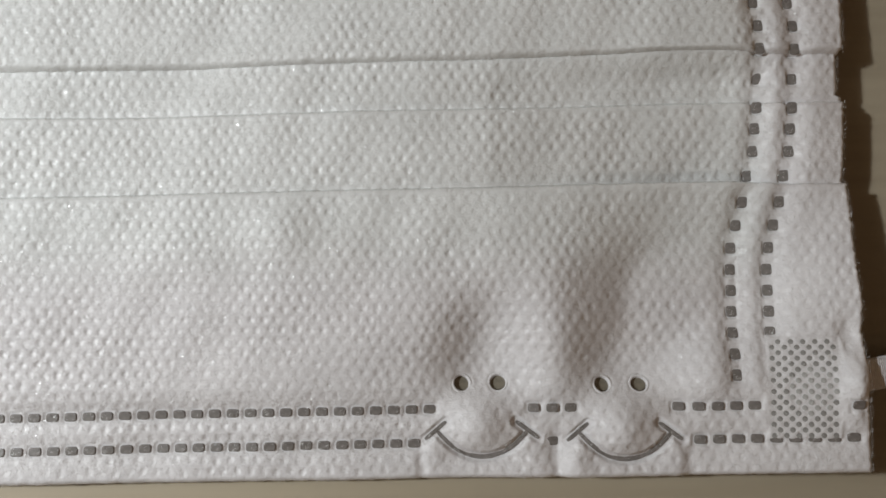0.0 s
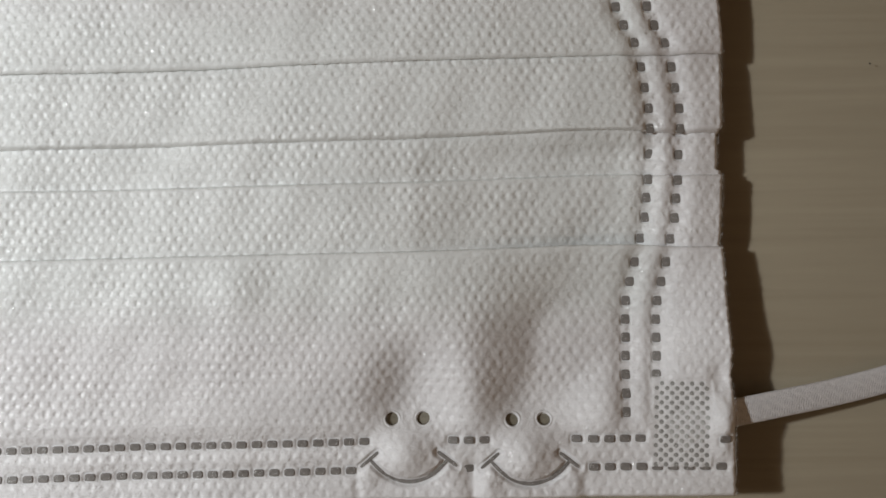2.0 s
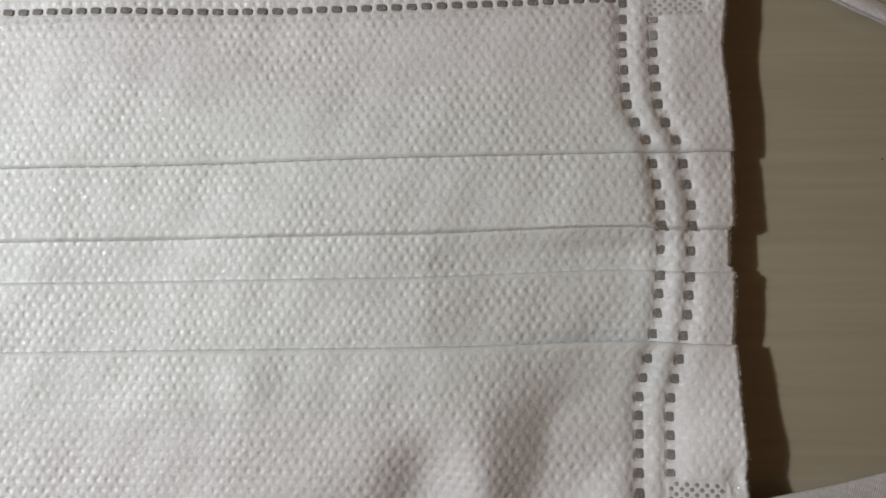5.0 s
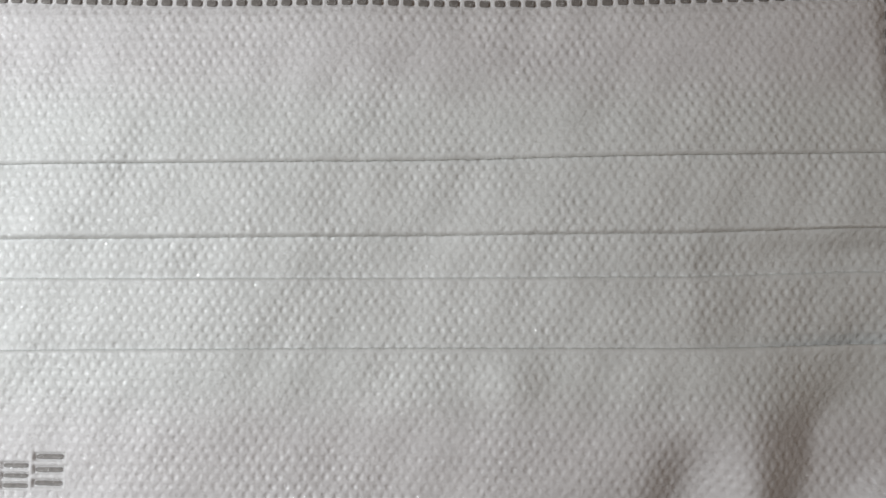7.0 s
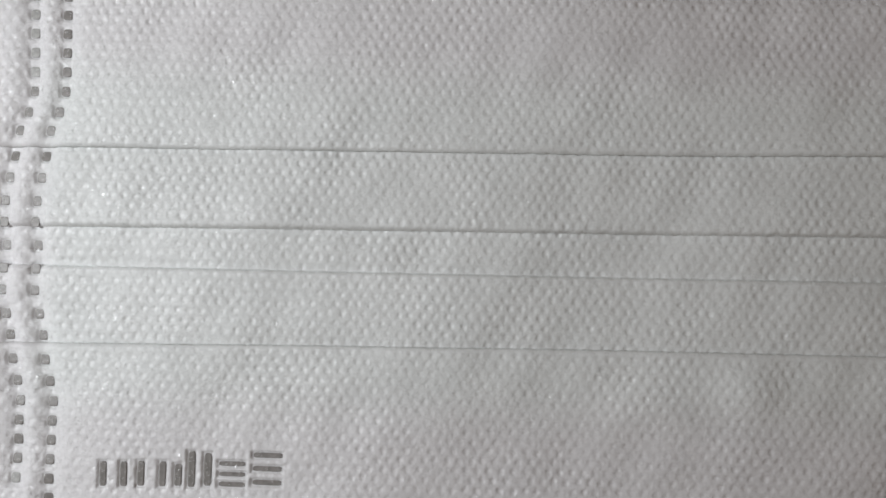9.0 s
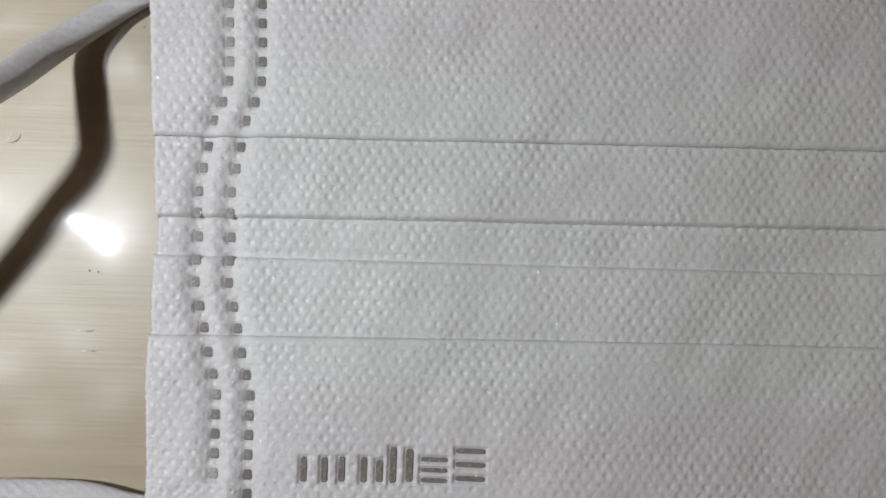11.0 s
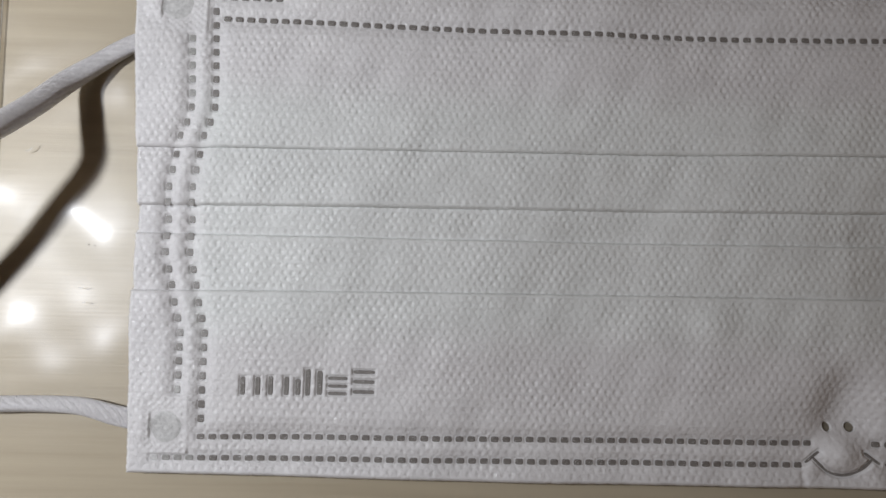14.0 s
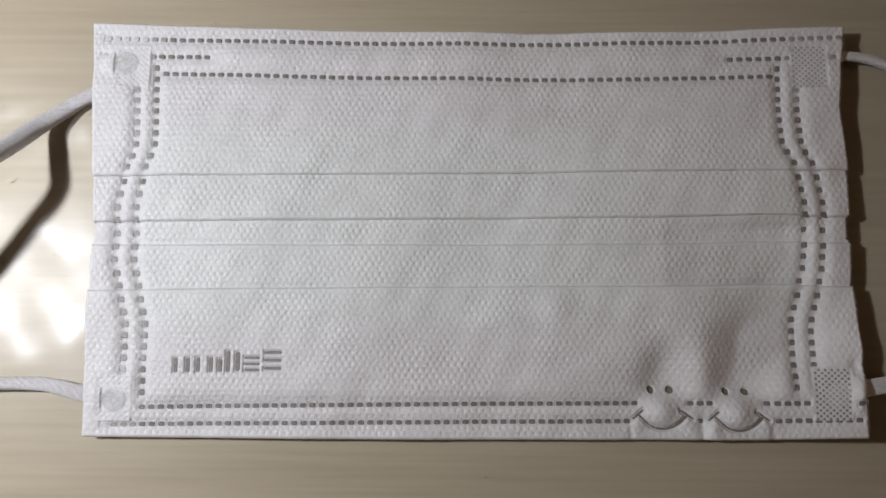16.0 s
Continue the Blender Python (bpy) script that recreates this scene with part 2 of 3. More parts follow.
def cheeks(cx, cy):
    """The two short strokes that end a mouth."""
    return [((cx - 6.4, cy - 6.3), (cx - 4.0, cy - 4.3)), ((cx + 4.0, cy - 4.3), (cx + 6.6, cy - 6.2))]


# Weld pads that hold the loops: x0, x1, y0, y1, centre and radius of the round weld.
PADS = [(75.3, 83.0, -42.0, -31.0, 80.1, -36.8, 2.7), (74.9, 82.6, 32.8, 42.5, 80.0, 37.4, 0.0),
        (-81.0, -74.0, 32.9, 42.0, -79.3, 38.0, 3.1), (-80.2, -73.1, -43.0, -33.6, -76.6, -38.6, 3.0)]


def weld_strength(x, y):
    """0: fully melted, 1: half, 2: barely pressed, towards the corners where the loops lie between the layers."""
    if (x < -74.5 and y > 40) or (x < -77 and y < -42) or (x < -83 and y > 38):
        return 2
    if (x < -73 and y > 20) or (x < -72 and y < -30) or (x > 73.5 and y > 28) or (x < -70 and y > 42) or (x > 75 and -31 > y > -36):
        return 1
    return 0


def pad_dots(pad):
    """A staggered lattice of small round welds."""
    x0, x1, y0, y1, cx, cy, r = pad
    out = []
    for k, y in enumerate(np.arange(y1 - 0.4, y0, -0.62)):
        for x in np.arange(x0 + 0.3 + (0.69 if k % 2 == 0 else 0.0), x1, 1.37):
            out.append((float(x), float(y)))
    return out


# Letters pressed into the cloth become plain bars: x, y, half width, half height.
BARS = [(-42.4, -28.35, 1.9, 0.33), (-42.4, -30.05, 1.9, 0.33), (-42.4, -31.8, 1.9, 0.33),
        (-47.0, -29.55, 1.7, 0.30), (-47.0, -30.9, 1.7, 0.28), (-47.0, -32.2, 1.7, 0.30),
        (-50.2, -30.4, 0.5, 2.1), (-52.3, -30.4, 0.45, 2.3), (-54.0, -31.2, 0.45, 1.4),
        (-56.0, -31.1, 0.42, 1.6), (-58.8, -31.1, 0.42, 1.6), (-61.0, -31.2, 0.42, 1.6), (-63.6, -31.2, 0.42, 1.6)]


def gauss(x, y, cx, cy, sx, sy, turn=0.0):
    c, s = math.cos(turn), math.sin(turn)
    u, v = (x - cx) * c + (y - cy) * s, -(x - cx) * s + (y - cy) * c
    return np.exp(-0.5 * ((u / sx) ** 2 + (v / sy) ** 2))


def wave_noise(x, y, size, seed):
    """Smooth, aperiodic undulation of about one unit, from a dozen turned waves."""
    rng = np.random.default_rng(seed)
    out = 0 * x
    for _ in range(12):
        a, k, ph = rng.uniform(0, 6.28), rng.uniform(0.6, 1.7) * 6.28 / size, rng.uniform(0, 6.28)
        out = out + np.sin(k * (x * math.cos(a) + y * math.sin(a)) + ph)
    return out / 3.5


def lifted(x, y):
    """How far the lower outer corner stands up from the desk."""
    return 2.4 * smoothstep(62, 86, x) * smoothstep(-9, -27, y)


def sunk(x, y):
    """The hollow between the second face and the side seam."""
    return 4.2 * gauss(x, y, 71.5, -24.5, 10.0, 7.6)


def pleat_drop(x):
    """The inner pleats sink towards the side seam."""
    return 2.1 * smoothstep(42.6, 45.6, x) * np.clip((x - 42.8) / 22.0, 0, 1) * smoothstep(81, 70, x)


def eased(x, y):
    """The plan of the cloth, drawn in or out a little where it curls up or sinks."""
    x, y = np.asarray(x, float), np.asarray(y, float)
    k = (lifted(x, y) - sunk(x, y) - pleat_drop(x) * smoothstep(-15, -13, y) * smoothstep(3.5, 1.5, y)) / 80.0
    return x - (x - 38.0) * k, y - (y + 27.0) * k


def body(x, y):
    """Height of the mask's cloth without folds, dots and grain."""
    z = 3.5 + 0.3 * smoothstep(-85, -40, x) + 1.5 * smoothstep(30, 86, x)
    z = z + lifted(x, y) - sunk(x, y)
    z = z + 0.45 * np.exp(-0.5 * ((y - ROW_2(x)) / 1.7) ** 2) * smoothstep(-60, -54, x) * smoothstep(59, 53, x)
    z = z + 0.30 * wave_noise(x, y, 34.0, 3) + 0.10 * wave_noise(x, y, 12.0, 5)
    z = z - 0.3 * smoothstep(32, 36, y) * (1 - 0.4 * smoothstep(40, 46, y)) - 0.4 * smoothstep(-36, -40, y)
    z = z + 0.75 * gauss(x, y, 19.8, -18.6, 3.0, 3.0) - 0.7 * gauss(x, y, 2.0, -29.0, 8.0, 7.0)
    z = z - 2.0 * gauss(x, y, 43.4, -30.7, 3.5, 4.2, 0.15) - 1.9 * gauss(x, y, 61.8, -28.0, 4.4, 7.0, -0.55)
    for cx, cy in SMILES:
        z = z - 1.3 * gauss(x, y, cx + 0.3, cy + 0.5, 4.4, 3.0)
        z = z + 1.9 * gauss(x, y, cx - 0.2, cy - 4.2, 2.3, 2.3) - 0.6 * gauss(x, y, cx, cy - 8.2, 4.5, 0.8)
        z = z + 0.35 * gauss(x, y, cx - 5.6, cy - 8.0, 1.2, 1.0) + 0.35 * gauss(x, y, cx + 5.8, cy - 8.2, 1.3, 1.1)
    z = z + 1.4 * np.exp(-0.5 * ((x - 42.5) / 12.5) ** 2) * smoothstep(-37, -26, y) * smoothstep(26, 12, y)
    z = z + 0.4 * gauss(x, y, 50.5, -25.0, 5.0, 6.5) - 0.8 * smoothstep(48, 62, x) * smoothstep(79, 66, x) * np.exp(-0.5 * ((y + 26.0) / 7.0) ** 2)
    z = z + 0.8 * gauss(x, y, 51.0, -32.0, 2.0, 4.5) + 1.1 * gauss(x, y, 68.3, -33.5, 2.3, 4.2)
    z = z - 0.7 * gauss(x, y, 51.2, -44.5, 0.7, 2.4) + 0.5 * gauss(x, y, 53.0, -44.8, 1.2, 1.5) - 0.3 * gauss(x, y, 35.6, -44.8, 0.5, 2.0) - 0.35 * gauss(x, y, 66.0, -45.0, 0.6, 1.8)
    z = z + 1.1 * gauss(x, y, 84.6, -36.5, 0.9, 2.6) - 1.0 * gauss(x, y, 84.4, -31.0, 1.0, 1.5)
    for inner, outer in ((col_left_inner, col_left_outer), (col_right_inner, col_right_outer)):
        for line in (inner, outer):
            z = z - (0.20 + 0.12 * smoothstep(-27, -21, y) * smoothstep(24, 18, y)) * np.exp(-0.5 * ((x - line(y)) / 0.95) ** 2) * smoothstep(-38, -35, y) * smoothstep(38, 35, y)
    z = 0.5 * (z + 1.3 + np.sqrt((z - 1.3) ** 2 + 0.2))  # the inner layers keep it off the desk
    for px, py in ((-82.0, 38.0), (-79.4, -38.6)):  # the hem laps over the round welds
        z = z + 0.45 * smoothstep(px + 0.15, px - 0.25, x) * smoothstep(px - 4.0, px - 1.0, x) * np.exp(-0.5 * ((y - py) / 1.9) ** 4)
    return z


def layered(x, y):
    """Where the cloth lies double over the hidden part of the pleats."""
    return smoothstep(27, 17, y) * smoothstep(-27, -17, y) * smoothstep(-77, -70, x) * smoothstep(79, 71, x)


def grain(x, y):
    """The stamped lattice of bond points and the loose pile between them."""
    gx, gy = 1.53, 2.46
    jx, jy = 0.10 * wave_noise(x, y, 6.0, 8), 0.08 * wave_noise(x, y, 5.0, 9)
    out = 0 * x
    for ox, oy in ((0, 0), (0.5, 0.5)):
        u, v = (x + jx) / gx + ox, (y + jy) / gy + oy
        cu, cv = np.floor(u), np.floor(v)
        chance = [(np.sin(cu * a + cv * c + ox) * 43758.5453) % 1.0 for a, c in ((12.9898, 78.233), (39.346, 11.135), (73.156, 52.235))]
        u, v = u - cu - 0.5 + 0.14 * (chance[0] - 0.5), v - cv - 0.5 + 0.09 * (chance[1] - 0.5)
        out = out - (0.75 + 0.45 * chance[2]) * np.exp(-(((u * gx / 0.37) ** 2 + (v * gy / 0.42) ** 2) ** 1.7))
    amount = 0.95 + 0.30 * wave_noise(x, y, 17.0, 12)
    return np.clip(amount, 0.65, 1.3) * out, 0.010 * wave_noise(x, y, 0.9, 14) + 0.014 * wave_noise(x, y, 2.1, 15)


PAD_DEPTH, STROKE_DEPTH, BAR_DEPTH = 0.34, 0.48, 0.36


def dot_depth(size):
    """The side columns are pressed deeper than the hem rows."""
    return 0.45 if size is WIDE else 0.60


def press(z, base, depth, weight):
    """Moves a sheet towards a smooth floor at the given depth under base."""
    return z + weight * (base - depth - z)


def stamp(z, x, y, base):
    """Presses the weld dots, the pads, the faces and the bars into a sheet."""
    for dx, dy, size in DOTS:
        (w, h), depth = size, dot_depth(size)
        near = (np.abs(x - dx) < 3.2) & (np.abs(y - dy) < 3.2)
        if near.any():
            a, b = (x[near] - dx) / (0.5 * w + 0.10), (y[near] - dy) / (0.5 * h + 0.10)
            r = (a ** 4 + b ** 4) ** 0.25
            z[near] = press(z[near] - 0.72 * depth * np.exp(-0.5 * (r / 1.7) ** 2), base[near], depth, smoothstep(1.5, 0.95, r))
    for pad in PADS:
        x0, x1, y0, y1, cx, cy, r = pad
        inside = smoothstep(x0 - 0.8, x0, x) * smoothstep(x1 + 0.5, x1, x) * smoothstep(y0 - 0.6, y0, y) * smoothstep(y1 + 0.6, y1, y)
        z = press(z, base, PAD_DEPTH - (0.10 if x0 > 0 else 0.26), inside)
        for px, py in pad_dots(pad):
            near = (np.abs(x - px) < 0.8) & (np.abs(y - py) < 0.8)
            z[near] -= 0.14 * np.exp(-0.5 * (np.hypot(x[near] - px, y[near] - py) / 0.28) ** 2)
        if r:
            z = press(z, base, PAD_DEPTH + (0.06 if x0 > 0 else -0.18), smoothstep(r + 0.35, r - 0.1, np.hypot(x - cx, y - cy)))
    for cx, cy in SMILES:
        for side in (-0.5, 0.5):
            d = np.hypot(x - cx - side * EYE_APART, y - cy)
            z = press(z, base, 0.25, smoothstep(1.5, 1.0, d)) + 0.16 * np.exp(-0.5 * ((d - 1.05) / 0.22) ** 2)
        mx, my, mw = mouth(cx, cy)
        strokes = list(zip(mx, my))
        for (ax, ay), (bx, by) in cheeks(cx, cy):
            strokes += [(ax + (bx - ax) * k / 8, ay + (by - ay) * k / 8) for k in range(9)]
        d = np.full(x.shape, 9.0)
        for sx, sy in strokes:
            d = np.minimum(d, np.hypot(x - sx, y - sy))
        z = press(z, base, STROKE_DEPTH, smoothstep(0.75, 0.38, d))
    for bx, by, hw, hh in BARS:
        d = np.maximum(np.abs(x - bx) - hw, np.abs(y - by) - hh)
        z = press(z, base, BAR_DEPTH, smoothstep(0.40, 0.02, d))
    return z


# Bands: name, lower line, upper line, lift, how far it runs under its neighbours.
BANDS = [("upper_panel", FOLD_1, TOP, 0.40, 0.0, 0.0, "plain upper band of white nonwoven"),
         ("upper_pleat", FOLD_2, FOLD_1, 0.10, 0.0, 3.0, "pleat of white nonwoven below the upper band"),
         ("centre_pleat", FOLD_3, FOLD_2, -0.60, 3.0, 3.0, "narrow sunken pleat in the middle"),
         ("lower_pleat", FOLD_4, FOLD_3, -0.15, 3.0, 0.0, "pleat of white nonwoven above the lower band"),
         ("lower_panel", BOTTOM, FOLD_4, 0.20, 0.0, 0.0, "plain lower band of white nonwoven with two stamped smiling faces")]
STEP = 0.14


def band_height(x, y, band):
    name, low, high, lift, under_low, under_high, _ = band
    z = body(x, y) + lift
    if name == "upper_pleat":
        z = z - 0.35 * smoothstep(2.0, -0.5, FOLD_1(x) - y) + 0.15 * smoothstep(3.0, 0.0, y - FOLD_2(x))
    if name in ("centre_pleat", "lower_pleat"):
        z = z - pleat_drop(x) * (smoothstep(-0.3, 3.5, FOLD_2(x) - y) if name == "centre_pleat" else 1.0)
    if name == "centre_pleat":
        z = z - 0.25 * smoothstep(1.6, -0.2, y - FOLD_3(x))
    if name == "lower_pleat":
        z = z - 0.25 * smoothstep(2.0, -0.5, y - FOLD_4(x))
    return z


def band_mesh(band):
    """One band of cloth: a pressed sheet whose rim is rolled over and under."""
    name, low, high, lift, under_low, under_high, _ = band
    cols = int(174 / STEP)
    mid_low, mid_high = float(low(0)) - under_low, float(high(0)) + under_high
    rows = int((mid_high - mid_low) / STEP)
    u, v = np.meshgrid(np.linspace(0, 1, cols), np.linspace(0, 1, rows))
    guess = mid_low + (mid_high - mid_low) * v
    lo, hi = float(low(0)) + 0.05, float(high(0)) - 0.05
    rough = 0.10 * wave_noise(guess * 3.1, guess, 3.0, 21) + 0.05 * wave_noise(guess * 9.0, guess, 2.0, 22)
    edge_y = np.clip(guess, lo, hi)
    x = left_edge(edge_y) + (right_edge(edge_y) - left_edge(edge_y)) * u + rough * (u - 0.5)
    y = (low(x) - under_low) + (high(x) + under_high - low(x) + under_low) * v
    y = y + 0.02 * wave_noise(x * 2.0, 0 * x + 7.0, 5.0, 23) * np.where(v < 0.5, 1 - 2 * v, 2 * v - 1)
    rim = np.minimum(np.minimum(x - x[:, :1], x[:, -1:] - x), np.minimum(y - y[:1], y[-1:] - y))
    base = band_height(x, y, band)
    bond, pile = grain(x, y)
    z = stamp(base + (0.095 * bond + pile) * smoothstep(0.1, 0.9, rim), x, y, base)
    # Rim: the last half millimetre rounds down.
    z = z - 0.55 * (1 - np.clip(rim / 0.65, 0, 1)) ** 2
    if name == "upper_pleat":  # this fold rolls over more fully
        z = z - 0.6 * (1 - np.clip((y - y[:1]) / 0.9, 0, 1)) ** 2
    if name == "lower_pleat":
        z = z - 0.35 * (1 - np.clip((y[-1:] - y) / 0.8, 0, 1)) ** 2
    for _ in range(2):  # two rings turned under
        cx, cy = x.mean(), y.mean()
        drop, inset = 0.35, 0.25
        pad = lambda a: np.pad(a, 1, mode="edge")
        x, y, z = pad(x), pad(y), pad(z)
        ring = np.ones(x.shape, bool)
        ring[1:-1, 1:-1] = False
        x[ring] += np.where(x[ring] > cx, -1, 1) * inset * (np.abs(x[ring] - cx) > 80)
        y[ring] += np.where(y[ring] > cy, -1, 1) * inset
        z[ring] -= drop
    faces = grid_faces(*x.shape)
    wx, wy = eased(x, y)
    verts = np.stack([wx, wy, z], -1).reshape(-1, 3)
    if name == "lower_panel":
        c = np.stack([x, y, z], -1).reshape(-1, 3)[faces].mean(1)
        keep = np.ones(len(faces), bool)
        for ex, ey in SMILES:
            for side in (-0.5, 0.5):
                keep &= np.hypot(c[:, 0] - ex - side * EYE_APART, c[:, 1] - ey) > EYE_R + 0.12
        faces = faces[keep]
    me = bpy.data.meshes.new(name)
    me.vertices.add(len(verts))
    me.vertices.foreach_set("co", (verts * MM).ravel())
    me.loops.add(4 * len(faces))
    me.loops.foreach_set("vertex_index", faces.ravel())
    me.polygons.add(len(faces))
    me.polygons.foreach_set("loop_start", np.arange(0, 4 * len(faces), 4))
    me.update(calc_edges=True)
    me.attributes.new("bond", "FLOAT", "POINT").data.foreach_set("value", np.pad(-bond, 2).ravel().astype(np.float32))
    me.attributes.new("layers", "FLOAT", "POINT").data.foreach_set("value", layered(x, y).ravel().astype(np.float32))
    return finish(me, FABRIC)


def rounded_plate(name, w, h, mat, power=5.0, steps=20, thick=0.10):
    """A thin plate with rounded corners and a softened rim, about its own centre."""
    verts, faces = [(0, 0, 0)], []
    for ring, (k, z) in enumerate(((0.55, 0.0), (0.9, 0.0), (1.0, -0.01), (1.0, -thick))):
        for i in range(steps):
            a = 2 * math.pi * i / steps
            c, s = math.cos(a), math.sin(a)
            r = (abs(c) ** power + abs(s) ** power) ** (-1 / power)
            verts.append((0.5 * w * k * r * c * MM, 0.5 * h * k * r * s * MM, z * MM))
        base = 1 + ring * steps
        for i in range(steps):
            j = (i + 1) % steps
            faces.append((0, base + i, base + j) if ring == 0 else (base - steps + i, base + i, base + j, base - steps + j))
    return mesh_from(name, verts, faces, mat)


def slope_pose(x, y, z, band):
    """A pose at (x, y, z) that lies in the slope of the cloth there."""
    e = 0.7
    xs, ys = np.array([x - e, x + e, x, x]), np.array([y, y, y - e, y + e])
    h = band_height(xs, ys, band)
    dx, dy = (h[1] - h[0]) / (2 * e), (h[3] - h[2]) / (2 * e)
    n = Vector((-dx, -dy, 1)).normalized()
    side = Vector((1, 0, dx)).normalized()
    up = n.cross(side)
    wx, wy = eased(x, y)
    return Matrix.Translation((wx * MM, wy * MM, z * MM)) @ Matrix((side, up, n)).transposed().to_4x4()


def level(x, y, band):
    return float(band_height(np.array([x]), np.array([y]), band)[0])


def ribbon(name, xs, ys, half, band, mat, lift):
    """A flat stroke along a line on the cloth, with ends and a little thickness."""
    xs, ys = np.asarray(xs, float), np.asarray(ys, float)
    base = band_height(xs, ys, band) + lift
    xs, ys = eased(xs, ys)
    tx, ty = np.gradient(xs), np.gradient(ys)
    ln = np.hypot(tx, ty)
    nx, ny = -ty / ln, tx / ln
    half = np.broadcast_to(half, xs.shape).copy()
    half[0] *= 0.6
    half[-1] *= 0.6
    verts, faces = [], []
    for k, (o, dz) in enumerate(((-1.0, -0.12), (-1.0, 0.03), (-0.6, 0.0), (0.6, 0.0), (1.0, 0.03), (1.0, -0.12))):
        for i in range(len(xs)):
            verts.append(((xs[i] + nx[i] * half[i] * o) * MM, (ys[i] + ny[i] * half[i] * o) * MM, (base[i] + dz) * MM))
    n = len(xs)
    for k in range(5):
        for i in range(n - 1):
            faces.append((k * n + i, k * n + i + 1, (k + 1) * n + i + 1, (k + 1) * n + i))
    return mesh_from(name, verts, faces, mat)


def lying_disc(name, cx, cy, r, band, mat):
    """A round weld that follows the cloth."""
    verts, faces, steps = [(0.0, 0.0)], [], 36
    for k in range(1, 7):
        for i in range(steps):
            a = 2 * math.pi * i / steps
            rr = r * k / 6 * (1 + 0.03 * math.sin(3 * a + 1) + 0.02 * math.sin(7 * a))
            verts.append((rr * math.cos(a), rr * math.sin(a)))
    p = np.array(verts) + (cx, cy)
    d = np.hypot(*np.array(verts).T) / r
    z = band_height(p[:, 0], p[:, 1], band) - PAD_DEPTH + 0.21 - 0.10 * smoothstep(0.9, 1.0, d)
    for i in range(steps):
        faces.append((0, 1 + i, 1 + (i + 1) % steps))
    for k in range(5):
        for i in range(steps):
            j = (i + 1) % steps
            faces.append((1 + k * steps + i, 1 + (k + 1) * steps + i, 1 + (k + 1) * steps + j, 1 + k * steps + j))
    return mesh_from(name, (np.c_[p, z] * MM).tolist(), faces, mat)


def eye_rim(name, mat):
    """A raised ring with a short tube below it."""
    prof = [(1.26, -0.12), (1.18, 0.03), (1.07, 0.10), (0.96, 0.04), (0.89, -0.12), (0.87, -0.7)]
    steps, verts, faces = 28, [], []
    for r, z in prof:
        for i in range(steps):
            a = 2 * math.pi * i / steps
            verts.append((r * math.cos(a) * MM, r * math.sin(a) * MM, z * MM))
    for k in range(len(prof) - 1):
        for i in range(steps):
            j = (i + 1) % steps
            faces.append((k * steps + i, k * steps + j, (k + 1) * steps + j, (k + 1) * steps + i))
    return mesh_from(name, verts, faces, mat)


def catmull(points, per=14):
    """A smooth line through the points."""
    p = np.array([points[0], *points, points[-1]], float)
    out = []
    for i in range(1, len(p) - 2):
        for t in np.linspace(0, 1, per, endpoint=False):
            a, b, c, d = p[i - 1], p[i], p[i + 1], p[i + 2]
            out.append(0.5 * (2 * b + (c - a) * t + (2 * a - 5 * b + 4 * c - d) * t * t + (3 * b - a - 3 * c + d) * t ** 3))
    out.append(p[-2])
    return np.array(out)


def band_sweep(name, rows, mat, ribs=9):
    """A soft ribbed ribbon. Rows: x, y, z, half width, half thickness, tilt in degrees."""
    line = catmull(rows)
    pos, hw, ht, tilt = line[:, :3], line[:, 3], line[:, 4], np.radians(line[:, 5])
    tan = np.gradient(pos, axis=0)
    tan /= np.linalg.norm(tan, axis=1)[:, None]
    side = np.cross(tan, (0, 0, 1.0))
    side /= np.linalg.norm(side, axis=1)[:, None]
    upw = np.cross(side, tan)
    steps, verts, faces, n = 44, [], [], len(pos)
    run = np.r_[0, np.cumsum(np.linalg.norm(np.diff(pos, axis=0), axis=1))]
    for i in range(n):
        s = side[i] * math.cos(tilt[i]) + upw[i] * math.sin(tilt[i])
        u = -side[i] * math.sin(tilt[i]) + upw[i] * math.cos(tilt[i])
        for k in range(steps):
            a = 2 * math.pi * k / steps
            c, q = math.cos(a), math.sin(a)
            w = hw[i] * math.copysign(abs(c) ** 0.8, c)
            rib = 1 + 0.012 * math.cos(ribs * math.pi * c) * abs(q)
            v = pos[i] + s * w + u * (ht[i] * math.copysign(abs(q) ** 0.7, q) * rib)
            verts.append(tuple(v * MM))
    for i in range(n - 1):
        for k in range(steps):
            j = (k + 1) % steps
            faces.append((i * steps + k, (i + 1) * steps + k, (i + 1) * steps + j, i * steps + j))
    faces += [tuple(range(steps)), tuple(range((n - 1) * steps, n * steps))[::-1]]
    me = mesh_from(name, verts, faces, mat)
    uv = me.uv_layers.new(name="along")
    for poly in me.polygons:
        for li in poly.loop_indices:
            vi = me.loops[li].vertex_index
            uv.data[li].uv = (run[vi // steps] * 0.1, (vi % steps) / steps)
    return me


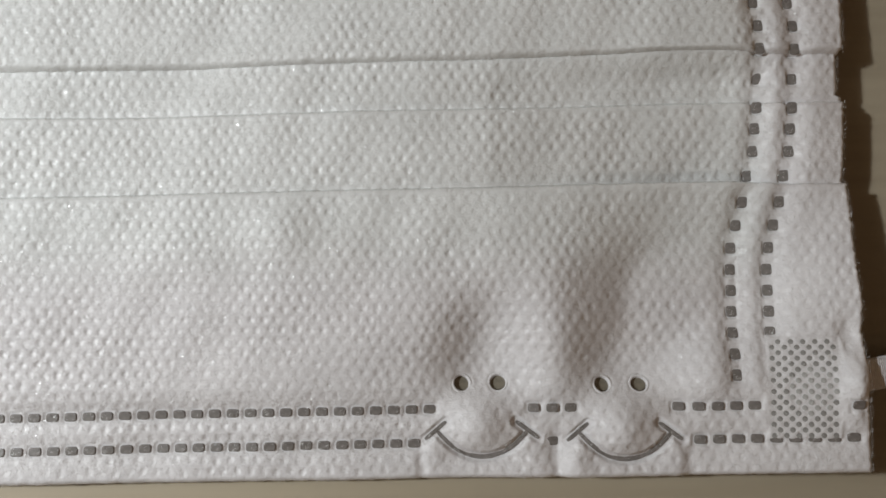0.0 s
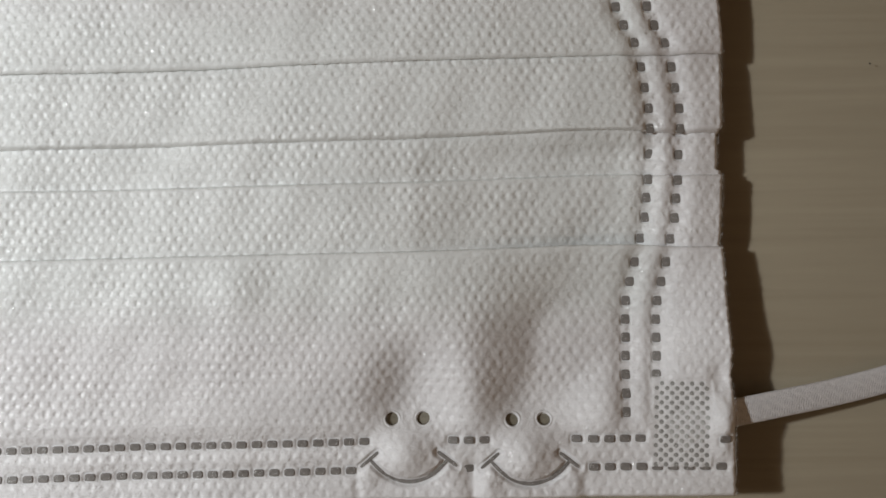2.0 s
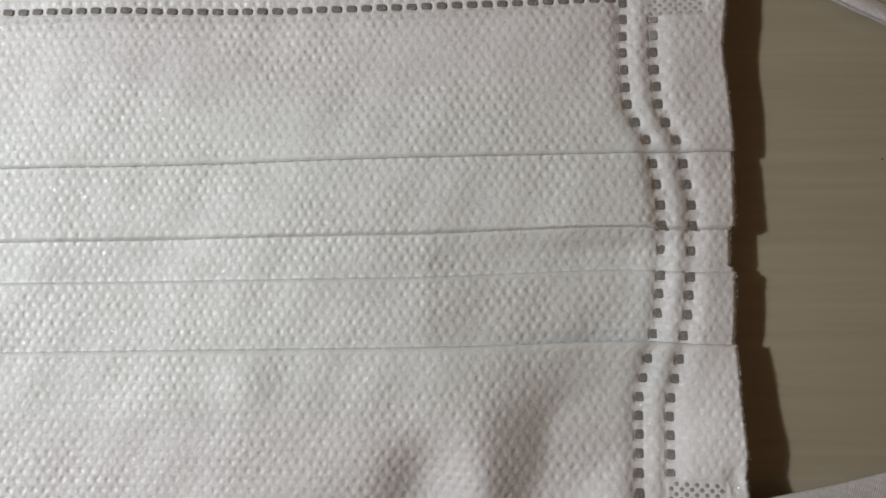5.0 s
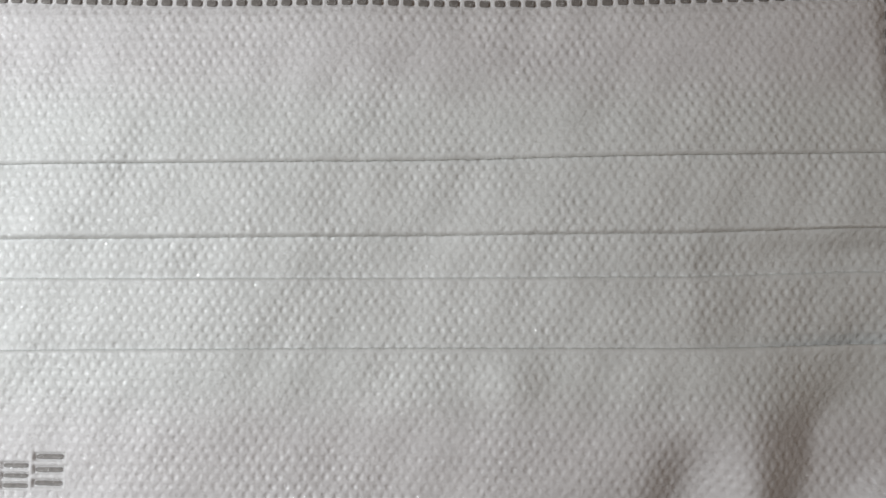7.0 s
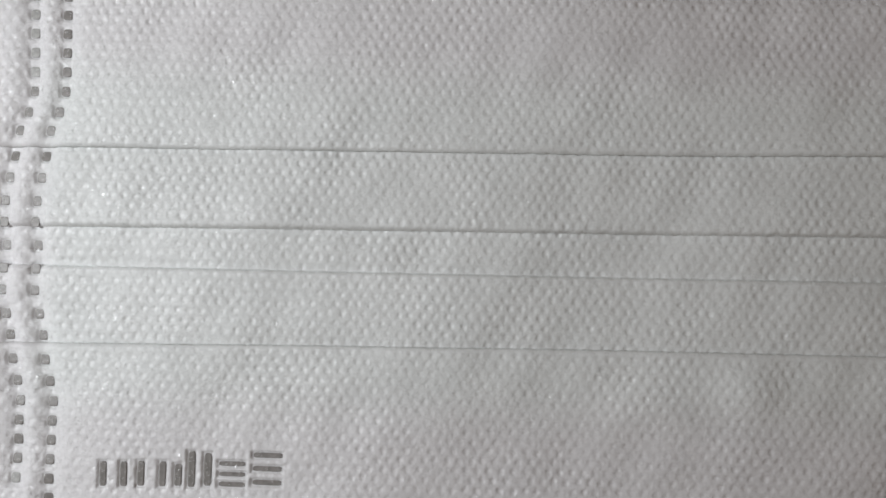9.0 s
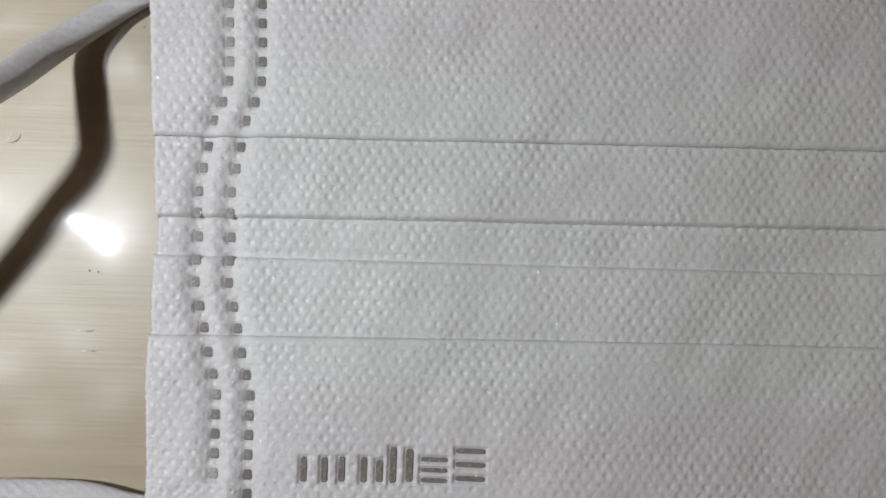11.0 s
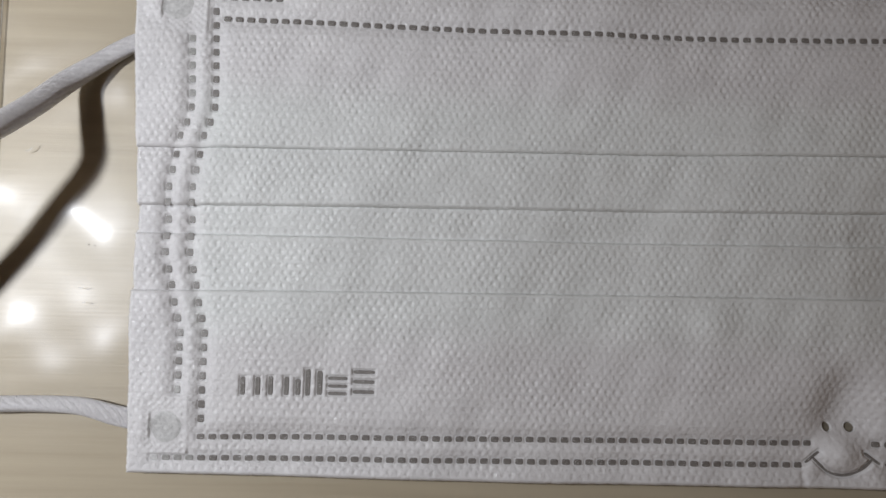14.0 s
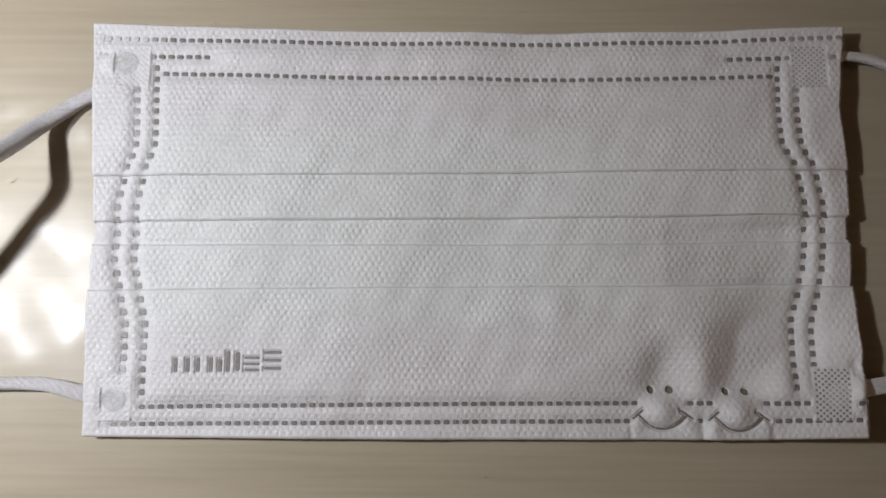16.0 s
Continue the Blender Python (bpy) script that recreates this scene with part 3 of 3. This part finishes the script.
def mask():
    top = new("face_mask")
    tagged(top, "white pleated disposable face mask lying flat on clear film", "face mask")
    # Inner lining that rests on the film.
    bm = bmesh.new()
    bmesh.ops.create_grid(bm, x_segments=40, y_segments=20, size=1.0, matrix=Matrix.Diagonal((0.054, 0.022, 1, 1)))
    for v in bm.verts:
        v.co.z = 0.0006 + 0.0001 * math.sin(90 * v.co.x) * math.cos(70 * v.co.y)
    me = bpy.data.meshes.new("inner_lining")
    bm.to_mesh(me)
    bm.free()
    mesh_part("inner_lining", finish(me, LINING), top, "flat white inner lining")
    panels = {}
    for band in BANDS:
        panels[band[0]] = mesh_part(band[0], band_mesh(band), top, band[6])

    def band_of(y, x):
        for band in BANDS:
            if band[1](x) <= y <= band[2](x):
                return band
        return BANDS[0] if y > 0 else BANDS[-1]

    wide = [rounded_plate("weld_dot", WIDE[0], WIDE[1], mat) for mat in (WELD, WELD_SOFT, WELD_PALE)]
    tall = [rounded_plate("weld_dot", 1.16 * TALL[0], 1.10 * TALL[1], mat) for mat in (WELD, WELD_SOFT, WELD_PALE)]
    for x, y, size in DOTS:
        band = band_of(y, x)
        ob = mesh_part("weld_dot", (wide if size is WIDE else tall)[weld_strength(x, y)], panels[band[0]])
        ob.matrix_basis = slope_pose(x, y, level(x, y, band) - dot_depth(size) + 0.06, band)
    small = rounded_plate("pad_dot", 0.62, 0.62, WELD_DOT, 1.7, 12)
    soft = rounded_plate("pad_dot", 0.60, 0.60, WELD_MID, 1.7, 12)
    pale = rounded_plate("pad_dot", 0.60, 0.60, WELD_PALE, 2.4, 12)
    for n, pad in enumerate(PADS):
        band = BANDS[0] if pad[2] > 0 else BANDS[-1]
        for x, y in pad_dots(pad):
            if n > 1 and (math.hypot(x - pad[4], y - pad[5]) < pad[6] + 0.3 or x < pad[4]):
                continue
            inside = math.hypot(x - pad[4], y - pad[5]) < pad[6]
            ob = mesh_part("pad_dot", pale if n > 1 else soft if inside or n == 1 else small, panels[band[0]])
            ob.matrix_basis = slope_pose(x, y, level(x, y, band) - PAD_DEPTH + 0.03, band)
        if n > 1:
            disc = lying_disc("loop_weld", pad[4], pad[5], pad[6], band, WELD_PALE)
            mesh_part("loop_weld", disc, panels[band[0]], "round pressed weld that holds the ear loop")
    # Faces.
    low = BANDS[-1]
    rim, hole = eye_rim("eye_rim", FABRIC), rounded_plate("eye_hole", 1.84, 1.84, HOLE_SHADE, 2.0, 24)
    for cx, cy in SMILES:
        for side in (-0.5, 0.5):
            x = cx + side * EYE_APART
            z = level(x, cy, low) - 0.05
            mesh_part("eye_rim", rim, panels[low[0]]).matrix_basis = slope_pose(x, cy, z, low)
            mesh_part("eye_hole", hole, panels[low[0]], "round punched eye, its floor coloured as desk in shade").matrix_basis = slope_pose(x, cy, z - 0.45, low)
        mx, my, mw = mouth(cx, cy)
        mesh_part("mouth_stroke", ribbon("mouth_stroke", mx, my, mw, low, WELD, 0.06 - STROKE_DEPTH), panels[low[0]], "curved grey smile pressed into the cloth")
        for (ax, ay), (bx, by) in cheeks(cx, cy):
            s = np.linspace(0, 1, 9)
            mesh_part("cheek_stroke", ribbon("cheek_stroke", ax + (bx - ax) * s, ay + (by - ay) * s, 0.22, low, WELD, 0.07 - STROKE_DEPTH), panels[low[0]])
    for bx, by, hw, hh in BARS:
        s = np.linspace(-1, 1, 11)
        line = (bx + hw * s, by + 0 * s, hh) if hw > hh else (bx + 0 * s, by + hh * s, hw)
        mesh_part("stamped_bar", ribbon("stamped_bar", *line, low, WELD, 0.06 - BAR_DEPTH), panels[low[0]], "plain grey pressed bar")
    # Ear loops.
    right = [(82.0, 39.2, 2.6, 1.5, 0.4, 0), (85.0, 40.6, 3.4, 1.4, 0.55, 0), (91.0, 41.0, 2.8, 1.2, 0.8, 20), (97.4, 39.5, 2.6, 1.3, 1.0, 30), (105.1, 35.7, 2.4, 1.4, 1.0, 25),
             (111.7, 32.4, 2.2, 1.45, 0.9, 20), (119.0, 27.4, 2.0, 1.5, 0.8, 10), (126.0, 15.0, 1.8, 1.5, 0.7, 0), (129.0, 0.0, 1.8, 1.6, 0.6, 0), (125.0, -17.0, 1.8, 1.7, 0.6, 0),
             (115.0, -28.9, 2.2, 1.8, 0.55, 0), (109.0, -31.1, 2.6, 1.8, 0.55, 0), (100.5, -33.0, 3.2, 1.8, 0.55, 0), (92.0, -34.3, 4.4, 1.8, 0.5, 0), (86.0, -35.2, 5.2, 1.8, 0.45, 0), (83.0, -35.8, 5.0, 1.8, 0.35, 0)]
    left = [(-82.0, 33.5, 0.9, 1.5, 0.3, 0), (-87.2, 31.3, 1.4, 1.5, 0.6, 0), (-90.6, 29.3, 1.6, 1.5, 0.9, 0), (-93.4, 27.1, 2.0, 1.5, 1.1, 10), (-97.9, 22.4, 4.4, 1.7, 1.4, 20),
            (-100.35, 16.5, 9.6, 1.75, 1.5, 30), (-102.7, 10.8, 15.6, 1.75, 1.55, 30), (-104.35, 8.5, 17.9, 1.75, 1.55, 30), (-106.0, 6.5, 19.2, 1.75, 1.5, 30), (-109.5, 2.4, 20.2, 1.75, 1.4, 30), (-114.4, -5.0, 19.8, 1.75, 1.3, 20), (-120.4, -14.4, 16.8, 1.75, 1.2, 10), (-126.0, -26.0, 8.0, 1.6, 0.9, 0),
            (-121.0, -34.5, 3.0, 1.5, 0.9, 0), (-110.0, -35.7, 2.0, 1.3, 1.0, 30), (-101.0, -35.5, 2.0, 1.3, 0.9, 30), (-92.5, -35.7, 2.0, 1.4, 0.7, 10), (-86.0, -37.2, 1.9, 1.6, 0.5, 0), (-81.0, -38.2, 1.1, 1.7, 0.3, 0)]
    left = [(x, y, z, 1.12 * w, 1.25 * h, tilt) for x, y, z, w, h, tilt in left]
    for rows in (right, left):
        mesh_part("ear_loop", band_sweep("ear_loop", rows, ELASTIC), top, "soft white knitted elastic ear loop")
    fuzz(top)
    filaments(top)
    return top


def filaments(parent):
    """Single glossy fibres that lie loose on the cloth and glint where they face the lamp."""
    rng = np.random.default_rng(11)
    verts, faces, count = [], [], 0
    for band in BANDS:
        x_all = rng.uniform(-83.5, 84.5, 50000)
        y_all = rng.uniform(-46.0, 46.5, 50000)
        keep = (y_all > band[1](x_all) + 0.5) & (y_all < band[2](x_all) - 0.4)
        for cx, cy in SMILES:
            keep &= (np.abs(y_all - cy) > 1.5) | (np.abs(x_all - cx) > 4.0)
        x, y = x_all[keep], y_all[keep]
        n = len(x)
        turn = np.where(rng.random(n) < 0.55, rng.normal(0.9, 0.5, n), rng.uniform(0, 3.14, n))
        size, bend, roll = rng.uniform(0.10, 0.42, n), rng.uniform(-1.5, 1.5, n), rng.normal(0.0, 0.5, n)
        arch = rng.uniform(0.0, 0.03, n)
        z0 = band_height(x, y, band) + rng.uniform(-0.03, 0.02, n)
        rings = []
        for k in range(4):
            q = k / 3.0 - 0.5
            a = turn + bend * q
            px, py = x + size * q * np.cos(a), y + size * q * np.sin(a)
            pz = z0 + arch * (1 - 4 * q * q)
            w = 0.015
            ox, oy, oz = -w * np.sin(a) * np.cos(roll), w * np.cos(a) * np.cos(roll), w * np.sin(roll)
            ex, ey = eased(px, py)
            rings += [np.stack([ex - ox, ey - oy, pz - oz], -1), np.stack([ex + ox, ey + oy, pz + oz], -1)]
        verts.append(np.stack(rings, 1).reshape(-1, 3))
        start = count + 8 * np.arange(n)[:, None, None]
        quad = np.array([[0, 1, 3, 2], [2, 3, 5, 4], [4, 5, 7, 6]])[None]
        faces.append((start + quad).reshape(-1, 4))
        count += 8 * n
    me = mesh_from("loose_fluff", (np.concatenate(verts) * MM).tolist(), np.concatenate(faces).tolist(), FILAMENT)
    tagged(mesh_part("loose_fluff", me, parent, "fine glinting fibres lying on the cloth"), kind="stuff")


def fuzz(parent):
    """Loose filaments that stand out from the cut edges and the fold lines."""
    rng = random.Random(7)
    verts, faces = [], []
    for n in range(2200):
        side = rng.random()
        if side < 0.35:
            y = rng.uniform(-46, 46)
            x, away = float(right_edge(y)) - 0.2, rng.gauss(0.0, 0.7)
        elif side < 0.55:
            y = rng.uniform(-46, 46)
            x, away = float(left_edge(y)) + 0.2, math.pi + rng.gauss(0.0, 0.7)
        elif side < 0.8:
            x = rng.uniform(-81, 85)
            y, away = float(BOTTOM(x)) + 0.2, -math.pi / 2 + rng.gauss(0.0, 0.8)
        elif side < 0.9:
            x = rng.uniform(-85, 86)
            y, away = float(TOP(x)) - 0.2, math.pi / 2 + rng.gauss(0.0, 0.8)
        else:
            x = rng.uniform(-80, 82)
            y, away = float(rng.choice((FOLD_1, FOLD_2, FOLD_4))(x)) + 0.1, -math.pi / 2 + rng.gauss(0.0, 0.9)
        band = next((q for q in BANDS if q[1](x) <= y <= q[2](x)), BANDS[0])
        z = level(x, y, band) - 0.25
        x, y = eased(x, y)
        size, bend, w, b = rng.uniform(0.12, 0.50), rng.uniform(-3.0, 3.0), 0.007, len(verts)
        for k in range(5):
            verts += [((x - w * math.sin(away)) * MM, (y + w * math.cos(away)) * MM, z * MM), ((x + w * math.sin(away)) * MM, (y - w * math.cos(away)) * MM, (z + 0.01) * MM)]
            x, y, z = x + size / 4 * math.cos(away), y + size / 4 * math.sin(away), z + rng.uniform(-0.03, 0.05)
            away += bend / 4
        faces += [(b + 2 * k, b + 2 * k + 1, b + 2 * k + 3, b + 2 * k + 2) for k in range(4)]
    tagged(mesh_part("edge_fuzz", mesh_from("edge_fuzz", verts, faces, FABRIC), parent, "fine loose white filaments along the edges"), kind="stuff")


mask()


# ---- clear film under the mask ----
def film():
    nx, ny = 240, 180
    x, y = np.meshgrid(np.linspace(-116, 119, nx), np.linspace(-120, 120, ny))
    under = smoothstep(-70, -92, x) + smoothstep(80, 100, x)
    z = 0.35 + 0.5 * under * (0.5 + 0.5 * np.tanh(wave_noise(x, y * 0.7, 38.0, 31))) + 0.10 * under * wave_noise(x, y, 16.0, 32)
    z = z + 0.35 * under * np.sin(0.16 * y + 0.05 * x + 0.8 * np.sin(0.06 * y)) * smoothstep(-30, -60, x)
    z = z + 0.6 * smoothstep(-102, -86, x) * smoothstep(-60, -80, x) * np.exp(-0.5 * ((y + 6.0) / 11.0) ** 2)
    for seam, rise in ((-114.0, 0.35), (117.0, 0.3)):
        z = z + rise * np.exp(-0.5 * ((x - seam) / 0.7) ** 2)
    verts = np.stack([x, y, np.maximum(z, 0.1)], -1).reshape(-1, 3) * MM
    me = mesh_from("film", verts.tolist(), grid_faces(ny, nx).tolist(), FILM)
    ob = new("packing_film", me)
    ob.visible_shadow = False
    tagged(ob, "clear glossy plastic packing film spread over the desk", "plastic film")
    for centre, lean, thick in ((-113.2, -0.027, 0.15), (117.0, 0.03, 0.10)):
        ys = np.linspace(-120, 120, 80)
        strip = [((centre + lean * yy + a) * MM, yy * MM, (1.0 + 0.08 * math.sin(0.11 * yy) + h) * MM) for yy in ys for a, h in ((-1.0, 0.0), (-0.4, 0.12), (0.4, 0.12), (1.0, 0.0))]
        if lean < 0:
            mesh_part("seam", mesh_from("seam", strip, grid_faces(80, 4).tolist(), SEAM), ob, "folded double edge of the film")
        for off in (-1.05, 1.05) if lean < 0 else (-1.0,):
            v = []
            for yy in ys:
                for k in range(10):
                    a = 2 * math.pi * k / 9
                    v.append(((centre + lean * yy + off + thick * math.cos(a)) * MM, yy * MM, (0.95 + 0.08 * math.sin(0.11 * yy) + 1.1 * thick * math.sin(a)) * MM))
            mesh_part("weld_line", mesh_from("weld_line", v, grid_faces(80, 10).tolist(), RIDGE), ob, "raised heat-sealed line")
    return ob


film()


def specks():
    """A little dust on the desk and the film."""
    rng = random.Random(4)
    verts, faces = [], []
    for x, y in [(-88.2, 26.3), (-93.6, -6.9), (108.5, 12.7), (-60.0, 49.2), (4.3, -55.0), (-100.5, -54.0)]:
        b = len(verts)
        r, turn = rng.uniform(0.08, 0.16), rng.uniform(0, 3)
        for i in range(6):
            a = turn + i * math.pi / 3
            verts.append(((x + r * rng.uniform(0.5, 1.6) * math.cos(a)) * MM, (y + r * math.sin(a)) * MM, 0.0011))
        verts.append((x * MM, y * MM, 0.0013))
        faces += [(b + i, b + (i + 1) % 6, b + 6) for i in range(6)]
    ob = new("dust", mesh_from("dust", verts, faces, SPECK))
    tagged(ob, "dark specks of dust on the film", "dust", kind="stuff")


specks()


def shavings():
    """Pale slivers added to draw a curled hair and two bright scratches on the film."""
    for x, y, z, turn, size, bend in ((-105.6, 10.4, 1.0, 0.7, 2.2, 0.9), (-94.3, -14.8, 1.35, 0.25, 1.1, 0.4), (-93.6, -17.4, 1.3, 0.1, 0.7, -0.5)):
        verts = []
        for k in range(9):
            q = k / 8.0
            a = turn + bend * (q - 0.5)
            w = 0.07 * math.sin(math.pi * (0.1 + 0.8 * q))
            cx, cy = x + size * (q - 0.5) * math.cos(a), y + size * (q - 0.5) * math.sin(a)
            for side in (-1, 1):
                verts.append(((cx - side * w * math.sin(a)) * MM, (cy + side * w * math.cos(a)) * MM, (z + 0.2 * q * q - 0.03 * side) * MM))
        ob = new("scratch_curl", mesh_from("scratch_curl", verts, grid_faces(9, 2).tolist(), FILAMENT))
        tagged(ob, "tiny pale sliver drawn for a bright scratch or curled hair on clear film", "shaving", group="shavings on the film")


shavings()
